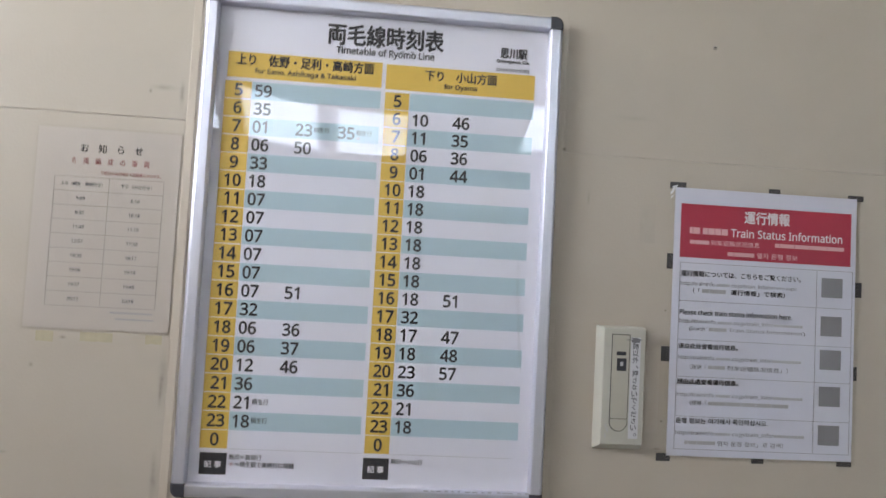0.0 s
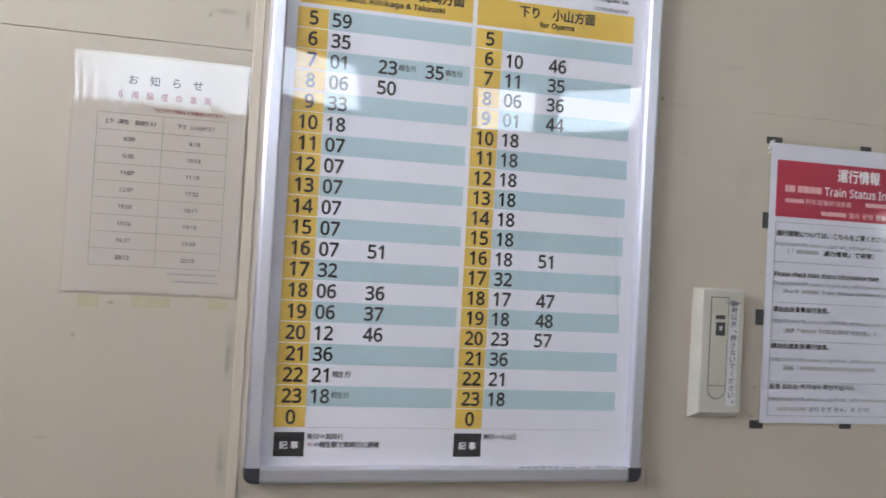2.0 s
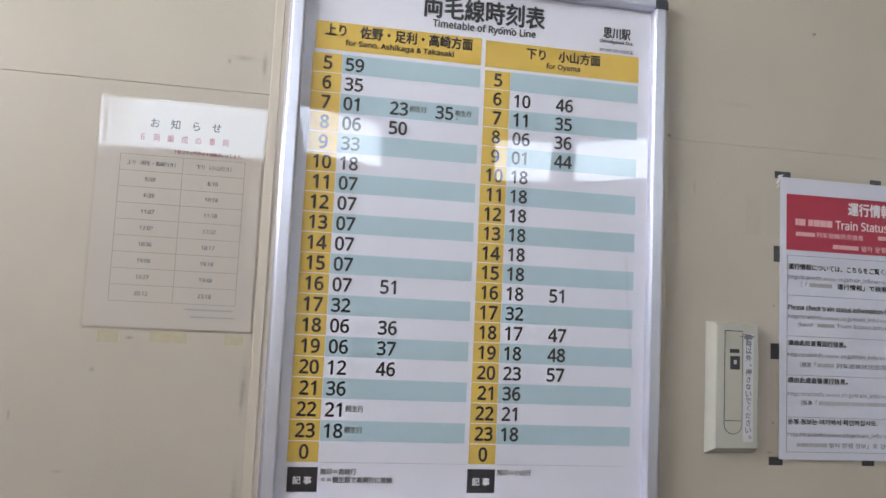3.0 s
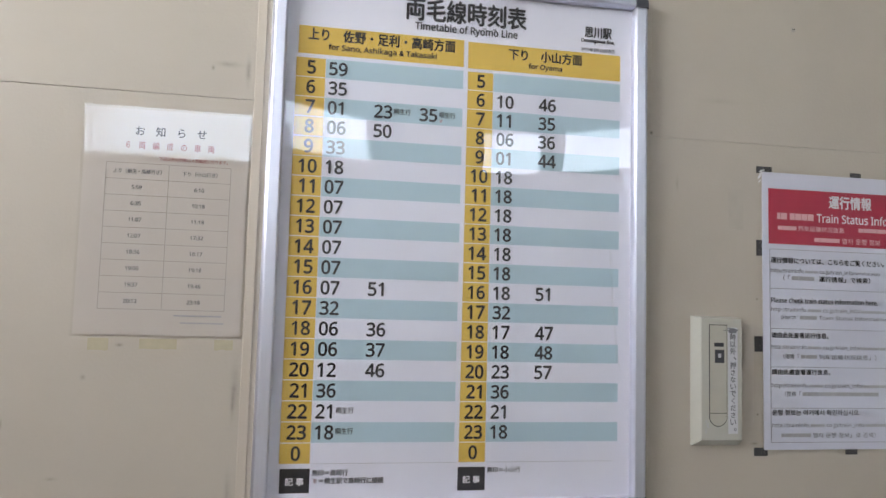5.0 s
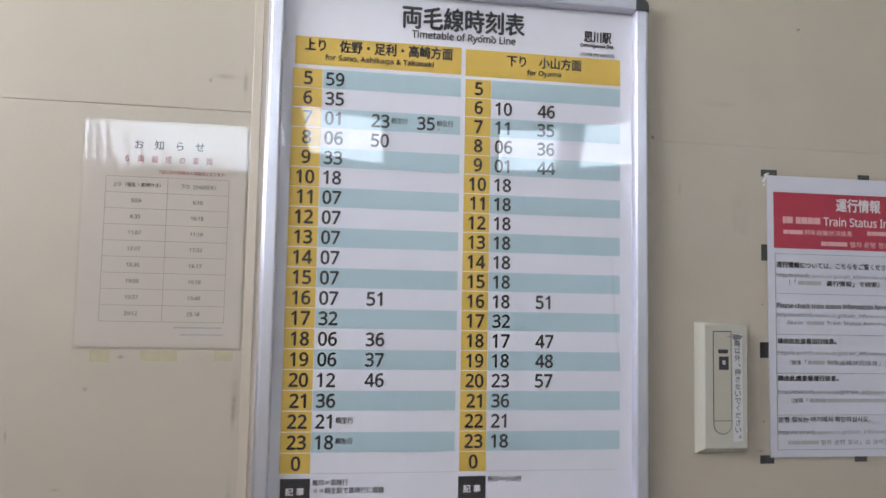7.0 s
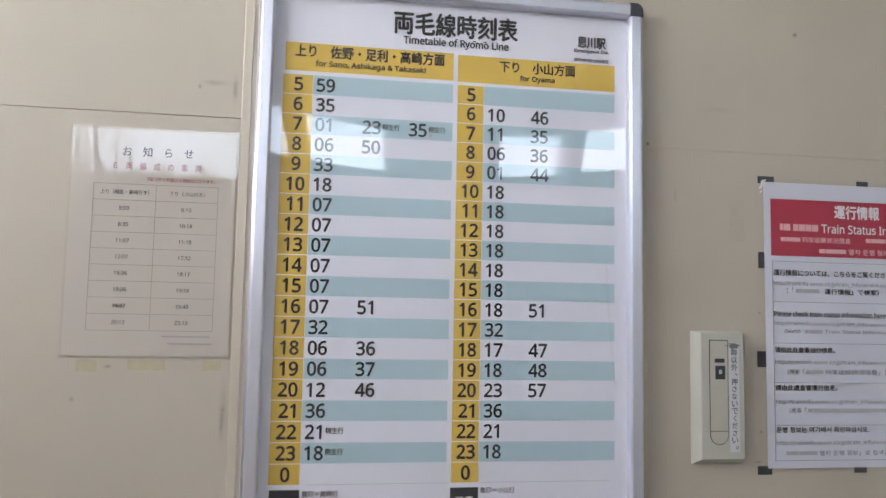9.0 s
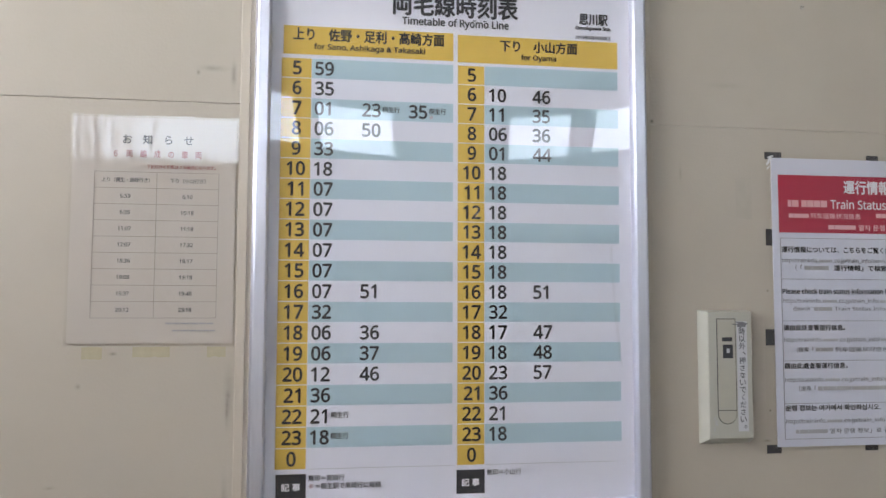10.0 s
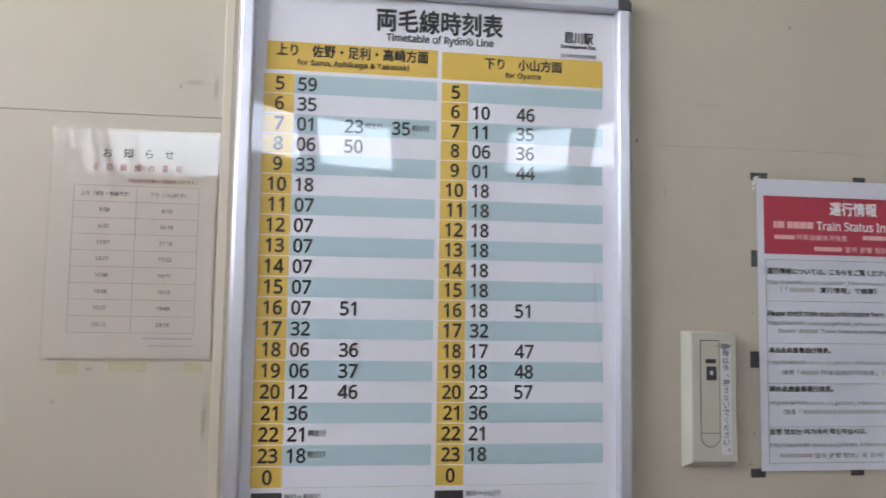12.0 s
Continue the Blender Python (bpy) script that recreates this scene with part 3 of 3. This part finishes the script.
# ---- laminated notice with the red banner ----
RX0, RX1, RZ0, RZ1 = 0.6965, 1.0010, 1.2670, 1.6875
status = thing("status_notice", ((RX0 + RX1) / 2, 0.0, RZ0), "laminated white notice with a red banner, held by black tape", "notice")
sheet = part("paper_sheet", box(RX0 + 0.002, RX1 - 0.002, -0.0024, -0.0010, RZ0 + 0.002, RZ1 - 0.002), M_NOTICE, status)
film(RX0 - 0.0050, RX1 + 0.003, RZ0 - 0.003, RZ1 + 0.003, -0.0042, M_FILM_R, status, 0.007, nx=80, nz=110)
TAPES = [(0.6900, 0.7160, 1.6835, 1.6940), (0.8520, 0.8710, 1.6840, 1.6930), (0.9850, 1.0110, 1.6820, 1.6910), (0.6890, 0.7010, 1.5570, 1.5810), (0.9980, 1.0110, 1.5280, 1.5520),
         (0.6850, 0.6990, 1.4130, 1.4360), (0.9940, 1.0060, 1.3960, 1.4180), (0.6830, 0.7050, 1.2600, 1.2720), (0.8360, 0.8560, 1.2610, 1.2690), (0.9760, 1.0000, 1.2610, 1.2740)]
for a, b, c, d in TAPES:
    part("tape_strip", box(a, b, -0.0009, 0.0, c, d, 0.0002), M_TAPE, status, "black cloth tape")
SL, SI = -0.0027, -0.0031
banner = part("banner", box(0.7085, 0.9900, SL, -0.0024, 1.5762, 1.6608), M_RED, status, "red printed banner")
write("banner_words", "運行情報", 0.8493, 1.6445, 0.0195, SI, M_WHITE, banner, 0.0745, "CENTER", 0.03)
bars("banner_bar", 0.7225, 0.7400, 1.6190, 0.0100, SI, M_PINKWHITE, banner, (0.7285,))
bars("banner_bar", 0.7440, 0.7855, 1.6190, 0.0100, SI, M_PINKWHITE, banner, (0.7530, 0.7640, 0.7745))
write("banner_words", "Train Status Information", 0.7905, 1.6190, 0.0135, SI, M_WHITE, banner, 0.1845, "LEFT", 0.022)
bars("banner_bar", 0.7235, 0.7560, 1.6010, 0.0060, SI, M_PINKWHITE, banner, (0.7320,))
write("banner_words", "列车运输状况信息", 0.7580, 1.6014, 0.0082, SI, M_PINKWHITE, banner, 0.0800, "LEFT", 0.022)
bars("banner_bar", 0.8628, 0.9791, 1.6030, 0.0062, SI, M_PINKWHITE, banner, (0.8715, 0.8960, 0.9200, 0.9500))
bars("banner_bar", 0.7855, 0.8300, 1.5850, 0.0062, SI, M_PINKWHITE, banner, (0.7960,))
write("banner_words", "열차 운행 정보", 0.8340, 1.5850, 0.0085, SI, M_PINKWHITE, banner, 0.0672, "LEFT", 0.022)
QX = 0.9345
QZ = [1.5680, 1.5085, 1.4482, 1.3910, 1.3300, 1.2798]
for z in QZ:
    part("table_line", box(0.7100, 0.9940, SL, -0.0024, z - 0.0003, z + 0.0003), M_GREYINK, sheet)
for x in (0.7100, QX, 0.9940):
    part("table_line", box(x - 0.0003, x + 0.0003, SL - 0.0001, -0.0024, QZ[-1], QZ[0]), M_GREYINK, sheet)
write("notice_line", "運行情報については、こちらをご覧ください。", 0.7115, 1.5515, 0.0088, SI, M_INK, sheet, 0.1960, "LEFT", 0.024)
write("notice_line", "（「", 0.7320, 1.5250, 0.0085, SI, M_INK, sheet, 0.0110)
bars("notice_bar", 0.7460, 0.7850, 1.5250, 0.0060, SI, M_PALEINK, sheet, (0.7580,))
write("notice_line", "運行情報」で検索）", 0.7930, 1.5250, 0.0085, SI, M_INK, sheet, 0.0890, "LEFT", 0.024)
write("notice_line", "Please check train status information here.", 0.7115, 1.4910, 0.0078, SI, M_INK, sheet, 0.1830, "LEFT", 0.024)
write("notice_line", "(Search '", 0.7275, 1.4652, 0.0074, SI, M_NOTEINK, sheet, 0.0290)
bars("notice_bar", 0.7590, 0.7885, 1.4655, 0.0054, SI, M_PALEINK, sheet, (0.7670,))
write("notice_line", "Train Status Information')", 0.7920, 1.4652, 0.0074, SI, M_NOTEINK, sheet, 0.1250)
write("notice_line", "请由此处查看运行信息。", 0.7115, 1.4385, 0.0082, SI, M_INK, sheet, 0.0960, "LEFT", 0.024)
write("notice_line", "（搜索「", 0.7309, 1.4068, 0.0076, SI, M_NOTEINK, sheet, 0.0270)
bars("notice_bar", 0.7600, 0.7880, 1.4068, 0.0054, SI, M_PALEINK, sheet, (0.7680,))
write("notice_line", "列车运输状况信息」）", 0.7910, 1.4068, 0.0076, SI, M_NOTEINK, sheet, 0.0995)
write("notice_line", "請由此處查看運行信息。", 0.7115, 1.3838, 0.0082, SI, M_INK, sheet, 0.0985, "LEFT", 0.024)
write("notice_line", "（搜尋「", 0.7328, 1.3512, 0.0076, SI, M_NOTEINK, sheet, 0.0270)
bars("notice_bar", 0.7620, 0.8930, 1.3512, 0.0056, SI, M_PALEINK, sheet, (0.7700, 0.7910, 0.8150, 0.8400, 0.8650))
write("notice_line", "운행 정보는 여기에서 확인하십시오.", 0.7115, 1.3237, 0.0082, SI, M_INK, sheet, 0.1480, "LEFT", 0.024)
bars("notice_bar", 0.7260, 0.7760, 1.2902, 0.0054, SI, M_PALEINK, sheet, (0.7320, 0.7460))
write("notice_line", "열차 운행 정보」로 검색）", 0.7790, 1.2902, 0.0076, SI, M_NOTEINK, sheet, 0.1070)
for z, x1, tail in ((1.5352, 0.9010, "service.aspx"), (1.4765, 0.9130, ""), (1.4204, 0.9120, ""), (1.3631, 0.9160, ""), (1.3044, 0.9200, "")):
    u = (x1 - 0.7115) / 100
    write("address_line", "http://traininfo.", 0.7115, z, 0.0078, SI, M_GREYINK, sheet, 30 * u, "LEFT", 0.012)
    bars("notice_bar", 0.7115 + 30.5 * u, 0.7115 + 42 * u, z, 0.0040, SI, M_PALEINK, sheet, [0.7115 + k * u for k in (32.4, 34.3, 36.2, 38.2, 40.2)])
    write("address_line", ".co.jp/train_info/", 0.7115 + 42.6 * u, z, 0.0078, SI, M_GREYINK, sheet, 33 * u, "LEFT", 0.012)
    if tail:
        write("address_line", tail, 0.7115 + 76 * u, z, 0.0064, SI, M_GREYINK, sheet, 24 * u, "LEFT", 0.012)
    else:
        bars("notice_bar", 0.7115 + 76 * u, x1, z, 0.0040, SI, M_PALEINK, sheet, [0.7115 + k * u for k in (78.5, 81, 83, 85.5, 88, 90, 92, 94.5, 97.5)])
for z in (1.5408, 1.4800, 1.4270, 1.3695, 1.3090):
    part("print_square", box(0.9425, 0.9775, SI, SI + 0.0003, z - 0.0155, z + 0.0155), M_GREYINK, sheet, "plain grey printed square")

# ---- wall switch plate ----
plate = thing("emergency_switch", (0.618, 0.0, 1.2765), "ivory plastic emergency switch plate with a white warning label", "switch")


def plate_body(x0, x1, z0, z1, d):
    bm = bmesh.new()
    rings = []
    for dep, l, r, b, t in ((0.0, 0, 0, 0, 0), (0.0015, 0, 0, 0, 0), (0.0030, 0.0006, 0.0006, 0.0006, 0.0006), (d - 0.0010, 0.0072, 0.0018, 0.0085, 0.0024), (d, 0.0084, 0.0026, 0.0098, 0.0036)):
        rings.append([bm.verts.new(p) for p in ((x0 + l, -dep, z0 + b), (x1 - r, -dep, z0 + b), (x1 - r, -dep, z1 - t), (x0 + l, -dep, z1 - t))])
    for a, b in zip(rings[:-1], rings[1:]):
        for i in range(4):
            bm.faces.new((a[i], a[(i + 1) % 4], b[(i + 1) % 4], b[i]))
    bm.faces.new(rings[0])
    bm.faces.new(rings[-1])
    bmesh.ops.recalc_face_normals(bm, faces=bm.faces[:])
    return part("body", bm, M_PLATE, plate)


SD = 0.017
body = plate_body(0.5810, 0.6555, 1.2765, 1.4640, SD)


def slot_shape(grow, y0, y1):
    """A strip with a round foot."""
    x0, x1, zt, zb = 0.6015 - grow, 0.6292 + grow, 1.4515 + grow, 1.3055 - grow
    r = (x1 - x0) / 2
    pts = [(x0, zt), (x0, zb + r)] + [((x0 + x1) / 2 - r * math.cos(a), zb + r - r * math.sin(a)) for a in np.linspace(0.2, math.pi - 0.2, 12)] + [(x1, zb + r), (x1, zt)]
    bm = bmesh.new()
    a = [bm.verts.new((x, y0, z)) for x, z in pts]
    b = [bm.verts.new((x, y1, z)) for x, z in pts]
    n = len(pts)
    for i in range(n):
        bm.faces.new((a[i], a[(i + 1) % n], b[(i + 1) % n], b[i]))
    bm.faces.new(a)
    bm.faces.new(b)
    bmesh.ops.recalc_face_normals(bm, faces=bm.faces[:])
    return bm


part("slot_outline", slot_shape(0.0004, -SD - 0.0003, -SD), M_INK, plate, "thin black outline")
slide = part("slide", slot_shape(-0.0007, -SD - 0.0009, -SD - 0.0001), M_SLOT, plate, "yellowed plastic slide")
part("slide_line", box(0.6020, 0.6288, -SD - 0.0012, -SD - 0.0009, 1.3240, 1.3248), M_INK, slide)
part("slide_mark", box(0.6088, 0.6238, -SD - 0.0012, -SD - 0.0009, 1.4200, 1.4256), M_INK, slide)
part("slide_window", box(0.6098, 0.6246, -SD - 0.0013, -SD - 0.0009, 1.3965, 1.4155), M_INK, slide, "small black window")
part("slide_window_bar", box(0.6150, 0.6195, -SD - 0.0016, -SD - 0.0013, 1.4040, 1.4100), M_PALEINK, slide)
label = part("label_strip", box(0.6313, 0.6465, -SD - 0.0004, -SD, 1.2950, 1.4480), M_LABEL, plate, "white label strip with vertical writing")
for k, ch in enumerate("時以外、押さないでください。"):
    hh = 0.0042 if ch in "、。" else (0.0092 if ch in "時以外押" else 0.0080)
    write("label_sign", ch, 0.6388 + (0.003 if ch in "、。" else 0), 1.4340 - 0.0102 * k, hh, -SD - 0.0007, M_NOTEINK, label, None, "CENTER", 0.02)


def smear(name, strokes, y, material, parent):
    """Uneven strokes for rubbed marks and painted glints: each a thin ragged strip (x, z, length, width, degrees)."""
    bm = bmesh.new()
    for n, (sx, sz, ln, wd, deg) in enumerate(strokes):
        a, yy = radians(deg), y - 0.00002 * n
        edge = []
        for side in (1, -1):
            for k in range(9)[::side]:
                t = k / 8
                w = side * wd * (0.25 + math.sin(math.pi * t)) * (0.6 + 0.8 * random.random()) / 2
                p, q = (t - 0.5) * ln, w + 0.12 * ln * (t - 0.5) ** 2
                edge.append(bm.verts.new((sx + p * math.cos(a) - q * math.sin(a), yy, sz + p * math.sin(a) + q * math.cos(a))))
        bm.faces.new(edge[::-1])
    bmesh.ops.recalc_face_normals(bm, faces=bm.faces[:])
    return part(name, bm, material, parent)


smear("label_smudge", [(0.6385, 1.4455, 0.0190, 0.0026, -8), (0.6350, 1.4430, 0.0080, 0.0040, 30), (0.6405, 1.4425, 0.0085, 0.0030, -35), (0.6300, 1.4440, 0.0140, 0.0012, 4),
                       (0.6440, 1.4438, 0.0070, 0.0022, 15), (0.6370, 1.4405, 0.0060, 0.0024, 70)], -SD - 0.0011, M_SMUDGE, label)
smear("rubbed_mark", [(0.5962, 1.3135, 0.0060, 0.0016, 60), (0.5985, 1.3060, 0.0070, 0.0018, -50), (0.5960, 1.2985, 0.0080, 0.0012, 85), (0.5990, 1.3095, 0.0040, 0.0020, 10)],
      -SD - 0.0005, M_PALEINK, body)

# highlights of the crumpled film corner, painted as pale strokes
smear("laminate_crinkle_glints", [(0.6928, 1.6800, 0.0150, 0.0036, 62), (0.6955, 1.6862, 0.0100, 0.0024, 20), (0.6915, 1.6700, 0.0070, 0.0018, 50), (0.6975, 1.6835, 0.0060, 0.0014, 75)],
      -0.0062, M_CRINKLE_GLINT, status)

# ---- small marks on the wall ----


def residue(x0, x1, z0, z1, material, label):
    bm = bmesh.new()
    n = 10
    top = [(x0 + (x1 - x0) * i / n, z1 + 0.0008 * (random.random() - 0.5)) for i in range(n + 1)]
    bot = [(x1 - (x1 - x0) * i / n, z0 + 0.0016 * (random.random() - 0.5)) for i in range(n + 1)]
    a = [bm.verts.new((x, -0.0003, z)) for x, z in top + bot]
    b = [bm.verts.new((x, 0.0, z)) for x, z in top + bot]
    m = len(a)
    for i in range(m):
        bm.faces.new((a[i], a[(i + 1) % m], b[(i + 1) % m], b[i]))
    bm.faces.new(a)
    bm.faces.new(b)
    bmesh.ops.recalc_face_normals(bm, faces=bm.faces[:])
    return tagged(part("tape_residue", bm, material), label, "tape", "tape marks on the wall")


residue(-0.2470, -0.2223, 1.3998, 1.4150, M_RESIDUE, "square of yellowed tape remaining below the table notice")
residue(-0.1850, -0.1391, 1.4023, 1.4150, M_RESIDUE, "long strip of yellowed tape remaining below the table notice")
residue(-0.0925, -0.0690, 1.4020, 1.4150, M_RESIDUE, "small square of yellowed tape remaining below the table notice")
residue(0.6435, 0.6680, 1.5950, 1.6560, M_GHOST, "faint mark of removed tape on the wall")
residue(0.6630, 0.6835, 1.3020, 1.4560, M_CLEAN, "pale strip where tape was removed from the wall")


def screw(x, z):
    t = thing("wall_screw", (x, 0.0, z), "small dull screw in the cream wall", "screw")
    bm = bmesh.new()
    bmesh.ops.create_uvsphere(bm, u_segments=14, v_segments=8, radius=0.0034)
    for v in bm.verts:
        v.co = Vector((x + v.co.x, max(-0.0018, v.co.y * 0.5), z + v.co.z))
    part("head", bm, M_STEEL, t)
    part("slot", box(x - 0.0024, x + 0.0024, -0.0022, -0.0017, z - 0.0004, z + 0.0004), M_INK, t)


screw(0.7555, 1.9140)
set_letters()
